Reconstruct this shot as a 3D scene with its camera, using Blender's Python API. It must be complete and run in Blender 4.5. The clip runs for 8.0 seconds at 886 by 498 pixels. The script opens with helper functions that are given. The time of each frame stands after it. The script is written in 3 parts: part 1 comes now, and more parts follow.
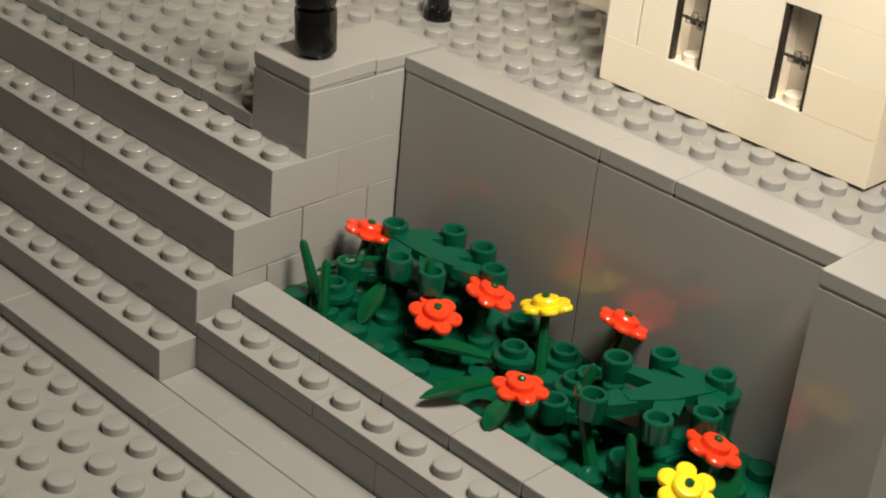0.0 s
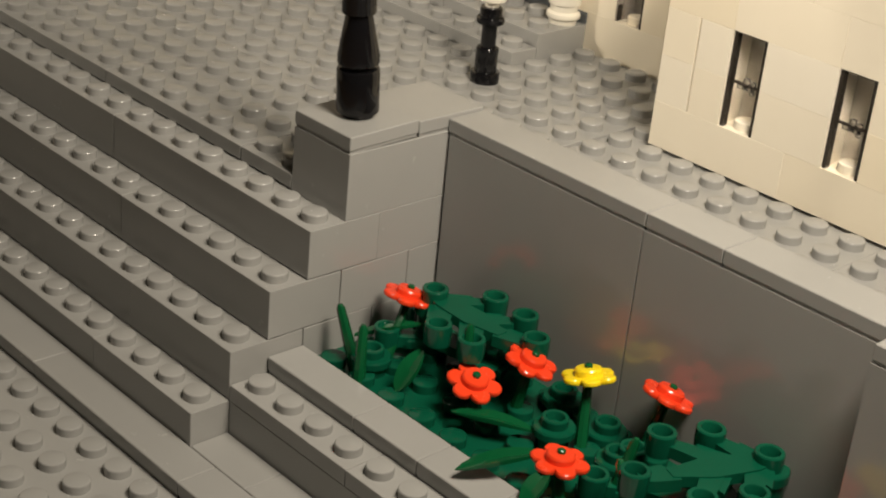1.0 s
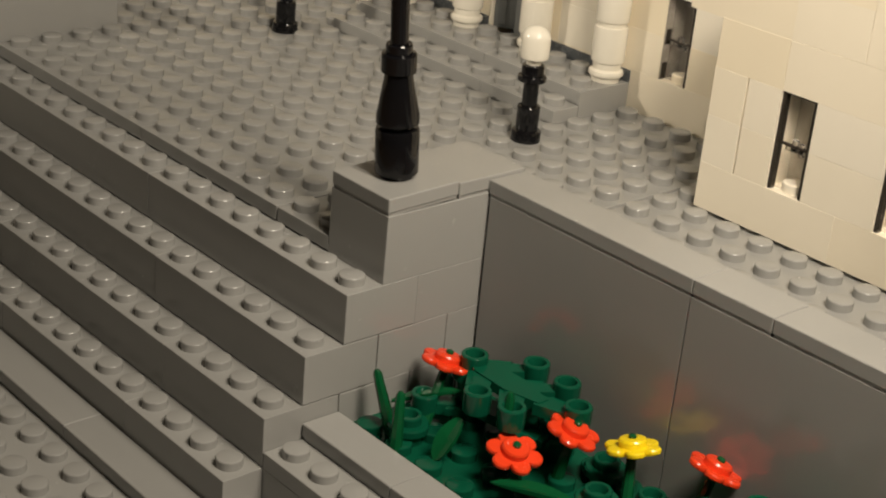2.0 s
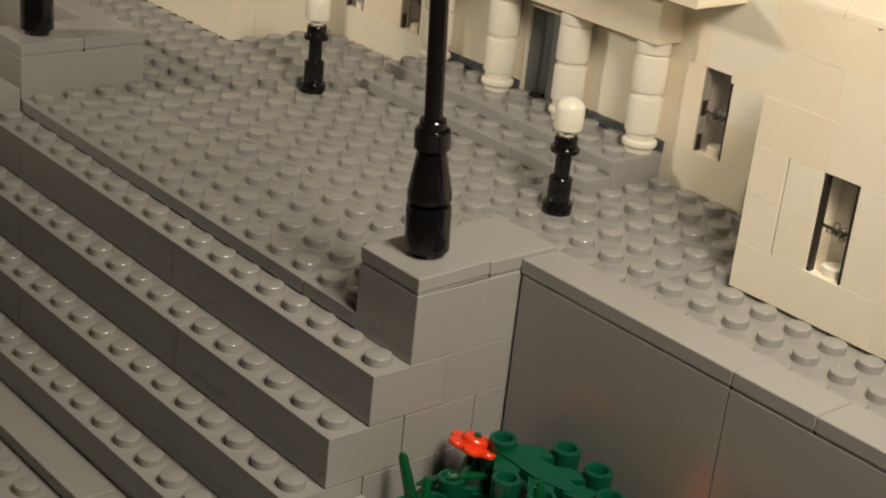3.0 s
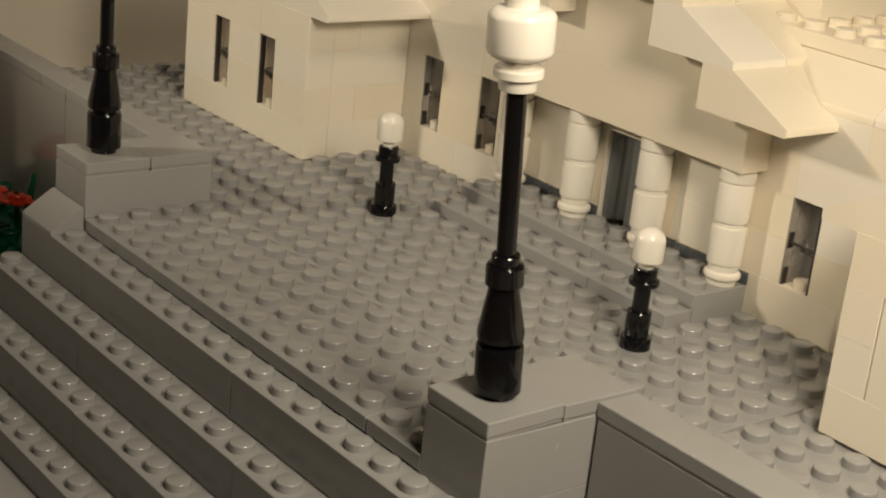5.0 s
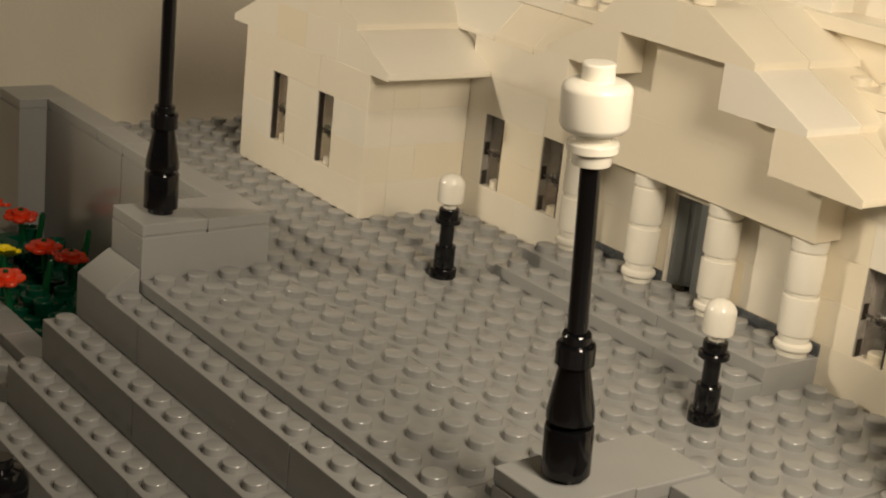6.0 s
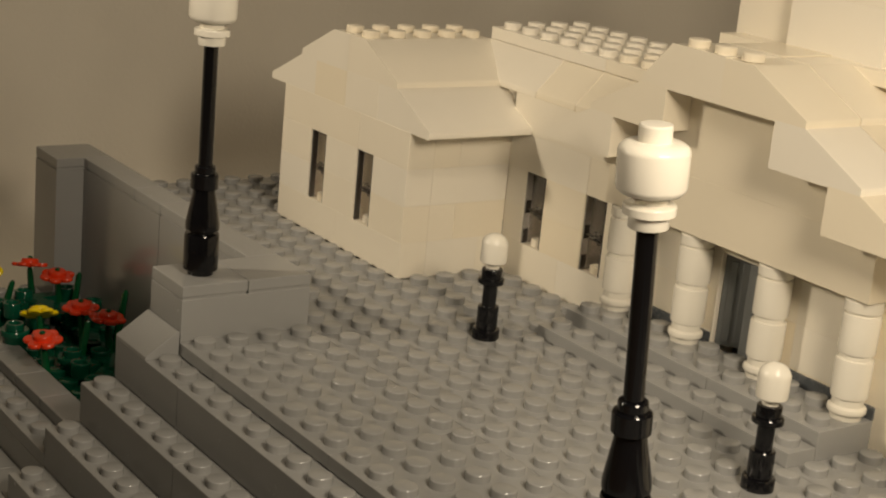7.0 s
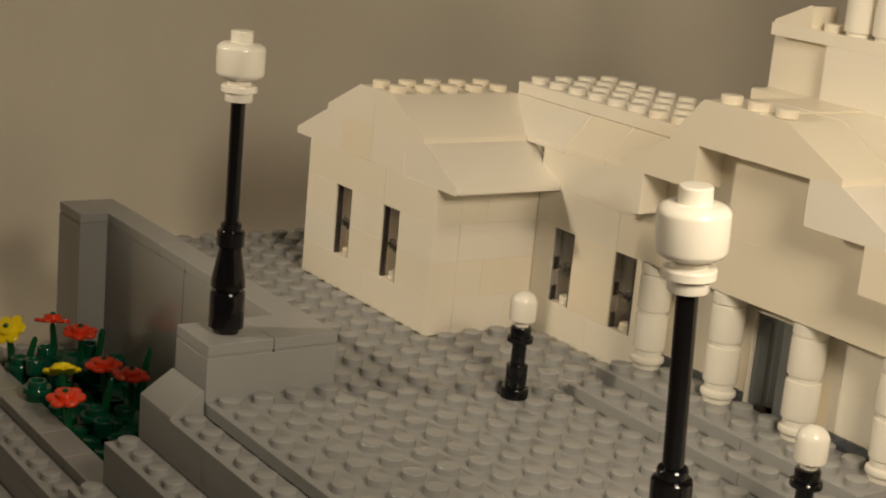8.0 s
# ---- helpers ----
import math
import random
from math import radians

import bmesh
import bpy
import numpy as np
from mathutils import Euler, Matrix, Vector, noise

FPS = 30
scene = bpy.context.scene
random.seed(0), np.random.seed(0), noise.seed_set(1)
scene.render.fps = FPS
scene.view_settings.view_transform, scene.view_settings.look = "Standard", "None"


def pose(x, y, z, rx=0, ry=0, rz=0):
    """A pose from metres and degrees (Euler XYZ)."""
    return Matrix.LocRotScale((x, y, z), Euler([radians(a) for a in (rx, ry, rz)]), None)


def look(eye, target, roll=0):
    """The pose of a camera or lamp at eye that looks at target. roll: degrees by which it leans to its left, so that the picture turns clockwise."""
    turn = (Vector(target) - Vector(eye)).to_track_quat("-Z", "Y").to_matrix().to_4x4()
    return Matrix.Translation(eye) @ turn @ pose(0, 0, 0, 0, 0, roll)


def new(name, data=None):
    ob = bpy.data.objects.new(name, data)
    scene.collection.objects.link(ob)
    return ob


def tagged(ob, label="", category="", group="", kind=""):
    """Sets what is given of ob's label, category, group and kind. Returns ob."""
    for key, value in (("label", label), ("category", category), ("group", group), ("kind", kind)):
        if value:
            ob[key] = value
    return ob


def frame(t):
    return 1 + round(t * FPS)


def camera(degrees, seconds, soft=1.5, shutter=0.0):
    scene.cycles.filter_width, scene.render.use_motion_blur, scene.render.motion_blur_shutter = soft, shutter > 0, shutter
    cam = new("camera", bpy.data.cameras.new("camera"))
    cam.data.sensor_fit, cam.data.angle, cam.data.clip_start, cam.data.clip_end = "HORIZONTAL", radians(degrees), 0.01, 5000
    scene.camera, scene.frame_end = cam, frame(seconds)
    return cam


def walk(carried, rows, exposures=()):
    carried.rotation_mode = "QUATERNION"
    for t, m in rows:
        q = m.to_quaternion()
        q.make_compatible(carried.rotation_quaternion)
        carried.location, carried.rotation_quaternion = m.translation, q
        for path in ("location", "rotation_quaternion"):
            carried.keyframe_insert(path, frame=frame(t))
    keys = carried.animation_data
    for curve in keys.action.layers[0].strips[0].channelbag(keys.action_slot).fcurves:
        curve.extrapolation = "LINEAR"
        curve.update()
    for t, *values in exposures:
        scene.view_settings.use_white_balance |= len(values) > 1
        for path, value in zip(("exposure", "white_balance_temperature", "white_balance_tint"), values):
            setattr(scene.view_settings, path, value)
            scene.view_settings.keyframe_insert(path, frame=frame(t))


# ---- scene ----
# One stud pitch of the toy bricks is 8 mm, a plate 3.2 mm (0.4 stud), a brick 9.6 mm (1.2 stud).
U = 0.008
cam = camera(31.4, 8.0, soft=2.0)
PATH = [
    (0, (24.461, -20.524, 15.106), (23.256, -19.226, 14.176), 5.7),
    (0.5, (24.356, -20.197, 14.928), (23.117, -18.908, 14.032), 5.9),
    (1, (24.084, -19.747, 14.683), (22.801, -18.476, 13.823), 5.7),
    (1.5, (23.857, -19.425, 14.507), (22.54, -18.169, 13.678), 5.3),
    (3, (22.182, -18.669, 15.07), (20.817, -17.425, 14.302), 6.3),
    (3.5, (21.935, -18.344, 15.161), (20.547, -17.108, 14.422), 6.6),
    (4, (21.556, -17.951, 15.12), (20.145, -16.727, 14.405), 6.6),
    (4.5, (21.245, -17.701, 15.038), (19.806, -16.489, 14.359), 6.4),
    (6, (19.593, -17.166, 15.354), (18.075, -16.016, 14.744), 6.1),
    (6.5, (19.137, -17.23, 15.579), (17.6, -16.088, 15.002), 6.2),
    (7, (18.728, -17.131, 15.324), (17.171, -16.002, 14.774), 5.6),
    (7.5, (18.286, -17.113, 15.386), (16.711, -15.997, 14.862), 5.4),
    (8, (18.042, -17.034, 15.392), (16.456, -15.919, 14.899), 5.4),
]
walk(cam, [(t, look(Vector(eye) * U, Vector(target) * U, roll)) for t, eye, target, roll in PATH],
     exposures=((0, 0.5, 6150, 10), (0.5, 0.38, 6200, 10), (1.5, 0.14, 6300, 10), (3, -0.06, 6400, 10), (4.5, -0.06, 6450, 10), (6, -0.06, 6600, 10), (8, -0.12, 6750, 10)))

# ---- light: a warm lamp close by, an added fill high up, a dim room ----
world = bpy.data.worlds.new("room_air")
scene.world = world
world.use_nodes = True
world.node_tree.nodes["Background"].inputs[0].default_value = (1.0, 0.86, 0.68, 1)
world.node_tree.nodes["Background"].inputs[1].default_value = 0.032


def area_lamp(name, eye, target, size, watts, color):
    data = bpy.data.lights.new(name, "AREA")
    data.shape, data.size, data.energy, data.color = "DISK", size, watts, color
    ob = new(name, data)
    ob.matrix_world = look(Vector(eye) * U, Vector(target) * U)
    return ob


area_lamp("desk_lamp_light", (17, -0.6, 22), (-9, 8, 3), 0.075, 0.51, (1.0, 0.86, 0.67))
# added fill, high on the right, to lift the treads and the cloth
area_lamp("high_fill_light", (48, 0, 108), (-12, 6, 0), 0.12, 1.7, (1.0, 0.86, 0.66))
# unseen spot added low at the front left, cone trimmed off the lower steps
data = bpy.data.lights.new("front_left_spot", "SPOT")
data.energy, data.color, data.shadow_soft_size = 3.1, (1.0, 0.86, 0.66), 0.02
data.spot_size, data.spot_blend = radians(61), 0.3
ob = new("front_left_spot", data)
ob.matrix_world = look(Vector((-34, -34, 26)) * U, Vector((-21.5, 3.4, 22.2)) * U)


# ---- materials ----
def plastic(name, color, rough=0.28, vary=0.06, bump=0.15, dust=0.0, dust_color=(0.5, 0.46, 0.4), yellowed=None):
    """Moulded plastic with faint flow marks, fine scratches and dust."""
    m = bpy.data.materials.new(name)
    m.use_nodes = True
    nt = m.node_tree
    b = nt.nodes["Principled BSDF"]
    tc, info = nt.nodes.new("ShaderNodeTexCoord"), nt.nodes.new("ShaderNodeObjectInfo")
    off = nt.nodes.new("ShaderNodeVectorMath")
    off.operation = "ADD"
    nt.links.new(tc.outputs["Object"], off.inputs[0])
    nt.links.new(info.outputs["Random"], off.inputs[1])

    def tex(scale, detail=3.0, rough_=0.6):
        n = nt.nodes.new("ShaderNodeTexNoise")
        n.inputs["Scale"].default_value, n.inputs["Detail"].default_value = scale, detail
        n.inputs["Roughness"].default_value = rough_
        nt.links.new(off.outputs[0], n.inputs["Vector"])
        return n

    big, fine, scratch = tex(70), tex(900, 4, 0.7), tex(260, 5, 0.75)
    ramp = nt.nodes.new("ShaderNodeMapRange")
    ramp.inputs["From Min"].default_value, ramp.inputs["From Max"].default_value = 0.25, 0.75
    ramp.inputs["To Min"].default_value, ramp.inputs["To Max"].default_value = 1 - vary, 1 + vary
    nt.links.new(big.outputs["Fac"], ramp.inputs["Value"])
    piece = nt.nodes.new("ShaderNodeMapRange")
    piece.inputs["To Min"].default_value, piece.inputs["To Max"].default_value = 1 - vary * 0.8, 1 + vary * 0.8
    nt.links.new(info.outputs["Random"], piece.inputs["Value"])
    both = nt.nodes.new("ShaderNodeMath")
    both.operation = "MULTIPLY"
    nt.links.new(ramp.outputs[0], both.inputs[0])
    nt.links.new(piece.outputs[0], both.inputs[1])
    hue = nt.nodes.new("ShaderNodeHueSaturation")
    hue.inputs["Color"].default_value = (*color, 1)
    if yellowed:
        age = nt.nodes.new("ShaderNodeMixRGB")
        age.inputs[1].default_value, age.inputs[2].default_value = (*color, 1), (*yellowed, 1)
        nt.links.new(info.outputs["Random"], age.inputs[0])
        nt.links.new(age.outputs[0], hue.inputs["Color"])
    nt.links.new(both.outputs[0], hue.inputs["Value"])
    last = hue.outputs[0]
    if dust:
        mix = nt.nodes.new("ShaderNodeMixRGB")
        mix.inputs[2].default_value = (*dust_color, 1)
        cut = nt.nodes.new("ShaderNodeMapRange")
        cut.inputs["From Min"].default_value, cut.inputs["From Max"].default_value = 0.52, 0.72
        cut.inputs["To Max"].default_value = dust
        nt.links.new(fine.outputs["Fac"], cut.inputs["Value"])
        nt.links.new(cut.outputs[0], mix.inputs[0])
        nt.links.new(last, mix.inputs[1])
        last = mix.outputs[0]
    nt.links.new(last, b.inputs["Base Color"])
    rr = nt.nodes.new("ShaderNodeMapRange")
    rr.inputs["From Min"].default_value, rr.inputs["From Max"].default_value = 0.3, 0.75
    rr.inputs["To Min"].default_value, rr.inputs["To Max"].default_value = rough * (1 - 5 * min(vary, 0.05)), rough * (1 + 10 * min(vary, 0.05))
    nt.links.new(scratch.outputs["Fac"], rr.inputs["Value"])
    nt.links.new(rr.outputs[0], b.inputs["Roughness"])
    bm_ = nt.nodes.new("ShaderNodeBump")
    bm_.inputs["Strength"].default_value, bm_.inputs["Distance"].default_value = bump, 0.00006
    nt.links.new(scratch.outputs["Fac"], bm_.inputs["Height"])
    nt.links.new(bm_.outputs[0], b.inputs["Normal"])
    b.inputs["IOR"].default_value = 1.5
    return m


GREY = plastic("light_grey_plastic", (0.325, 0.325, 0.316), 0.23, 0.025, 0.05)
GREY_SMOOTH = plastic("light_grey_panel_plastic", (0.305, 0.305, 0.297), 0.12, 0.02, 0.008)
DARKGREY = plastic("dark_grey_plastic", (0.10, 0.11, 0.12), 0.25)
CREAM = plastic("aged_white_plastic", (0.86, 0.81, 0.705), 0.3, 0.012, 0.004, 0.0, yellowed=(0.84, 0.755, 0.59))
SMOKE = plastic("smoky_brown_plastic", (0.03, 0.025, 0.02), 0.15)
DOORGREY = plastic("slate_grey_plastic", (0.2, 0.21, 0.21), 0.15)
# window backs: lit and dim interiors put into two tones of one panel
BACK_LIT = plastic("window_back_lit_plastic", (0.5, 0.46, 0.39), 0.25)
BACK_DIM = plastic("window_back_dim_plastic", (0.30, 0.272, 0.235), 0.25)
WHITE = plastic("white_plastic", (0.86, 0.82, 0.72), 0.2, 0.02, 0.05)
BLACK = plastic("black_plastic", (0.005, 0.005, 0.006), 0.1, 0.03, 0.01)
GREEN = plastic("dark_green_plastic", (0.004, 0.077, 0.041), 0.13, 0.08)
LEAF = plastic("leaf_green_plastic", (0.004, 0.078, 0.026), 0.15, 0.08)
RED = plastic("orange_red_plastic", (0.80, 0.055, 0.014), 0.22, 0.05)
YELLOW = plastic("yellow_plastic", (0.88, 0.66, 0.010), 0.22, 0.05)


def cloth_material(name, color):
    m = bpy.data.materials.new(name)
    m.use_nodes = True
    nt = m.node_tree
    b = nt.nodes["Principled BSDF"]
    n, n2 = nt.nodes.new("ShaderNodeTexNoise"), nt.nodes.new("ShaderNodeTexNoise")
    n.inputs["Scale"].default_value, n2.inputs["Scale"].default_value = 9, 700
    tc = nt.nodes.new("ShaderNodeTexCoord")
    hue = nt.nodes.new("ShaderNodeHueSaturation")
    hue.inputs["Color"].default_value = (*color, 1)
    r = nt.nodes.new("ShaderNodeMapRange")
    r.inputs["To Min"].default_value, r.inputs["To Max"].default_value = 0.74, 1.2
    n.inputs["Detail"].default_value = 5
    bump = nt.nodes.new("ShaderNodeBump")
    bump.inputs["Strength"].default_value, bump.inputs["Distance"].default_value = 0.3, 0.0004
    for node in (n, n2):
        nt.links.new(tc.outputs["Object"], node.inputs["Vector"])
    nt.links.new(n.outputs["Fac"], r.inputs["Value"])
    nt.links.new(r.outputs[0], hue.inputs["Value"])
    nt.links.new(hue.outputs[0], b.inputs["Base Color"])
    nt.links.new(n2.outputs["Fac"], bump.inputs["Height"])
    nt.links.new(bump.outputs[0], b.inputs["Normal"])
    b.inputs["Roughness"].default_value = 0.95
    b.inputs["Specular IOR Level"].default_value = 0.1
    return m


CLOTH = cloth_material("beige_cloth", (0.80, 0.74, 0.63))
PAINT = cloth_material("wall_paint", (0.34, 0.30, 0.25))
TABLE = cloth_material("table_top_wood", (0.22, 0.15, 0.09))
GLASS = bpy.data.materials.new("clear_plastic")
GLASS.use_nodes = True
_g = GLASS.node_tree.nodes["Principled BSDF"]
_g.inputs["Transmission Weight"].default_value, _g.inputs["Roughness"].default_value = 1.0, 0.05
_g.inputs["IOR"].default_value = 1.45


# ---- building helpers: all shapes are given in studs ----
def finish(bm, name, material, bevel=0.0):
    if bevel:
        bmesh.ops.bevel(bm, geom=bm.edges[:], offset=bevel, segments=1, affect="EDGES", clamp_overlap=True)
    bmesh.ops.recalc_face_normals(bm, faces=bm.faces[:])
    bmesh.ops.scale(bm, vec=(U, U, U), verts=bm.verts[:])
    me = bpy.data.meshes.new(name)
    bm.to_mesh(me)
    bm.free()
    me.polygons.foreach_set("use_smooth", [True] * len(me.polygons))
    me.set_sharp_from_angle(angle=radians(32))
    me.materials.append(material)
    return me


def part(name, bm, material, parent=None, label="", at=(0, 0, 0), bevel=0.0):
    """Links a bmesh, in studs, as one mesh object under a thing or a part."""
    me = bm if isinstance(bm, bpy.types.Mesh) else finish(bm, name, material, bevel)
    ob = new(name, me)
    ob.location = Vector(at) * U
    if parent is not None:
        ob.parent = parent
        ob.location = Vector(at) * U
    if label:
        ob["label"] = label
    return ob


def thing(name, at, label, category, group="", kind=""):
    ob = new(name)
    ob.empty_display_size = 0.005
    ob.location = Vector(at) * U
    return tagged(ob, label, category, group, kind)


def add_box(bm, x0, x1, y0, y1, z0, z1, bevel=0.0):
    vs = [bm.verts.new(p) for p in ((x0, y0, z0), (x1, y0, z0), (x1, y1, z0), (x0, y1, z0), (x0, y0, z1), (x1, y0, z1), (x1, y1, z1), (x0, y1, z1))]
    fs = [bm.faces.new([vs[i] for i in q]) for q in ((3, 2, 1, 0), (4, 5, 6, 7), (0, 1, 5, 4), (1, 2, 6, 5), (2, 3, 7, 6), (3, 0, 4, 7))]
    if bevel:
        es = {e for f in fs for e in f.edges}
        bmesh.ops.bevel(bm, geom=list(es), offset=bevel, segments=1, affect="EDGES", clamp_overlap=True)


def add_prism(bm, points, axis, a, b):
    """Extrudes a profile along an axis: 'y' takes (x, z) points, 'x' takes (y, z) points."""
    def at(p, s):
        return (p[0], s, p[1]) if axis == "y" else (s, p[0], p[1])
    lo, hi = [bm.verts.new(at(p, a)) for p in points], [bm.verts.new(at(p, b)) for p in points]
    bm.faces.new(lo), bm.faces.new(hi[::-1])
    n = len(points)
    for i in range(n):
        bm.faces.new((lo[i], lo[(i + 1) % n], hi[(i + 1) % n], hi[i]))


def add_lathe(bm, profile, cx=0.0, cy=0.0, seg=20, cap=True):
    """Turns (radius, z) points about the upright line through cx, cy."""
    rings = []
    for r, z in profile:
        rings.append([bm.verts.new((cx + r * math.cos(2 * math.pi * k / seg), cy + r * math.sin(2 * math.pi * k / seg), z)) for k in range(seg)])
    for lo, hi in zip(rings, rings[1:]):
        for k in range(seg):
            bm.faces.new((lo[k], lo[(k + 1) % seg], hi[(k + 1) % seg], hi[k]))
    if cap:
        bm.faces.new(rings[0][::-1]), bm.faces.new(rings[-1])


def add_stud(bm, x, y, z, seg=20):
    """A stud 4.8 mm wide and 1.7 mm high with a soft rim."""
    add_lathe(bm, ((0.3, z - 0.01), (0.3, z + 0.185), (0.285, z + 0.207), (0.262, z + 0.215)), x, y, seg)


GAP = 0.008
CACHE = {}


def brick_mesh(dx, dy, dz, studs=(), material=GREY, name="brick", tile=False):
    """A brick, plate or tile with its studs; alike ones share one mesh."""
    key = (dx, dy, dz, tuple(studs), material.name, tile)
    if key not in CACHE:
        bm = bmesh.new()
        fine = material is CREAM or material is GREY_SMOOTH
        if tile:
            add_box(bm, GAP + 0.03, dx - GAP - 0.03, GAP + 0.03, dy - GAP - 0.03, 0, 0.08)
            add_box(bm, GAP, dx - GAP, GAP, dy - GAP, 0.075, dz, 0.02)
        else:
            g = (0.0025 if material is CREAM else 0.008) if fine else GAP
            add_box(bm, g, dx - g, g, dy - g, 0.002, dz, (0.006 if material is CREAM else 0.0) if fine else 0.012)
        for x, y in studs:
            add_stud(bm, x, y, dz)
        CACHE[key] = finish(bm, name, material)
    return CACHE[key]


def brick(parent, x, y, z, dx, dy, dz, material=GREY, studs=(), name="brick", tile=False, origin=(0, 0, 0), turn=0.0):
    ob = part(name, brick_mesh(dx, dy, dz, studs, material, name, tile), material, parent, at=Vector((x, y, z)) - Vector(origin))
    if material is CREAM and not studs:
        ob.location += Vector((random.uniform(-1, 1), random.uniform(-1, 1), 0)) * 0.003 * U
    if turn:
        ob.rotation_euler = (radians(turn) * random.uniform(-1, 1) * 0.25, radians(turn) * random.uniform(-1, 1) * 0.25, 0)
    return ob


def grid(dx, dy, skip=()):
    return tuple((i + 0.5, j + 0.5) for i in range(int(dx)) for j in range(int(dy)) if (i, j) not in skip)


def course(parent, a, b, fixed, z, along, material, lengths, thick=1, dz=1.2, start=0, skip=(), studs=False, name="brick"):
    """A row of bricks from a to b along an axis, of repeating lengths; skip: openings (from, to)."""
    p, k = a, start
    while p < b - 1e-6:
        gap = [s for s in skip if s[0] <= p < s[1]]
        if gap:
            p = gap[0][1]
            continue
        stop = min([b] + [s[0] for s in skip if s[0] > p])
        n = min(lengths[k % len(lengths)], stop - p)
        k += 1
        if along == "x":
            brick(parent, p, fixed, z, n, thick, dz, material, grid(n, thick) if studs else (), name)
        else:
            brick(parent, fixed, p, z, thick, n, dz, material, grid(thick, n) if studs else (), name)
        p += n


def mirror(x):
    """The model is symmetric about x = -10."""
    return -20 - x


# ---- the room, far off: table, backdrop, walls, ceiling ----
bm = bmesh.new()
add_box(bm, -160, 110, -110, 90, -10, -6.0, 0.5)
tagged(part("table_top", bm, TABLE), "brown wooden table top under the toy model", "table", kind="structure")
bm = bmesh.new()
NX, NZ = 150, 40
vs = []
for i in range(NX + 1):
    row = []
    u = -70 + 190 * i / NX
    # the cloth runs beside the model, turns a wide corner and goes off behind it
    if u < 0:
        bx, by, nx, ny = -45, 24 + u, 1, 0
    elif u < 9:
        a = u / 20
        bx, by, nx, ny = -25 - 20 * math.cos(a), 24 + 20 * math.sin(a), math.cos(a), -math.sin(a)
    else:
        c, d = math.cos(0.45), math.sin(0.45)
        bx, by, nx, ny = -25 - 20 * c + (u - 9) * d, 24 + 20 * d + (u - 9) * c, c, -d
    for j in range(NZ + 1):
        v = j / NZ
        fold = 0.5 * math.sin(u * 0.31 + 0.6 * math.sin(u * 0.07)) + 0.3 * math.sin(u * 0.73 + 1.3 + v) + 1.4 * noise.noise((u * 0.09 + v * 1.5, v * 2.5, 0))
        foot = 7 * max(0.0, 0.10 - v) / 0.10
        d = fold * 0.9 + foot * foot / 7
        row.append(bm.verts.new((bx + nx * d, by + ny * d, -5.9 + 34 * v)))
    vs.append(row)
for i in range(NX):
    for j in range(NZ):
        bm.faces.new((vs[i][j], vs[i + 1][j], vs[i + 1][j + 1], vs[i][j + 1]))
tagged(part("backdrop", bm, CLOTH), "creased beige cloth hung behind the toy model", "backdrop", kind="structure")
for nm, box in (("wall_north", (-172, 122, 150, 154, -95, 165)), ("wall_south", (-172, 122, -128, -124, -95, 165)), ("wall_west", (-176, -172, -128, 154, -95, 165)), ("wall_east", (122, 126, -128, 154, -95, 165))):
    bm = bmesh.new()
    add_box(bm, *box)
    tagged(part(nm, bm, PAINT), "plain painted room wall", "wall", kind="structure")
for nm, z in (("ceiling", 165), ("floor", -99)):
    bm = bmesh.new()
    add_box(bm, -176, 126, -128, 154, z, z + 4)
    tagged(part(nm, bm, PAINT), "plain " + nm + " of the room", nm, kind="structure")


# ---- lower ground, kerb of tiles, stairs ----
bm = bmesh.new()
add_box(bm, -35, 28, -16, 22, -5.6, -4.8)
for i in range(-34, 22):
    for j in range(-13, -4):
        add_stud(bm, i + 0.5, j + 0.5, -4.8, 16)
tagged(part("ground", bm, GREY), "light grey studded baseplate in front of the stairs", "baseplate", kind="structure")

kerb = thing("kerb", (0, -3, -4.8), "smooth grey tile strip at the foot of the stairs", "kerb", kind="structure")
for x in range(-29, 19, 6):
    brick(kerb, x, -4, -4.8, 6, 1, 0.4, GREY, (), "tile", True, (0, -3, -4.8), 0.3)
for x, n in ((0, 2), (2, 6), (8, 6)):
    for xx in (x, mirror(x) - n):
        brick(kerb, xx, -3, -4.8, n, 1, 0.4, GREY, (), "tile", True, (0, -3, -4.8), 0.3)

stairs = thing("stairs", (0, 0, -4.8), "wide flight of four grey studded brick steps", "stairs", kind="structure")
for k, (lens, first) in enumerate((((8, 8, 4), 0), ((6, 8, 6), -1), ((4, 8, 8), -2), ((4, 6, 6, 4), -3))):
    z0 = -1.2 - 1.2 * k
    p = 0
    for n in lens:
        p -= n
        row = tuple((i + 0.5, 0.5) for i in range(n))
        if k == 0 and p == -20:
            row = tuple(s for s in row if s[0] > 2)
        brick(stairs, p + random.uniform(-0.012, 0.012), first + random.uniform(-0.012, 0.012), z0 + 0.025, n, 2, 1.175, GREY, row, "brick", False, (0, 0, -4.8))
# the ends of the stairs below the two piers
for k, cuts in enumerate(((2, 4), (1, 3, 4), (0, 2, 4), (-1, 1, 3, 4))):
    for a, b in zip(cuts, cuts[1:]):
        for x in (-2, -20):
            brick(stairs, x, a, -1.2 - 1.2 * k, 2, b - a, 1.2, GREY, (), "brick", False, (0, 0, -4.8))
bm = bmesh.new()
add_prism(bm, ((0.012, 0.0), (0.988, 0.0), (0.988, 0.72), (0.9, 0.72), (0.012, 0.1)), "x", 0.012, 1.988)
part("slope_brick", bm, GREY, stairs, "small sloped grey brick", (-20, 0, 4.8), 0.012)

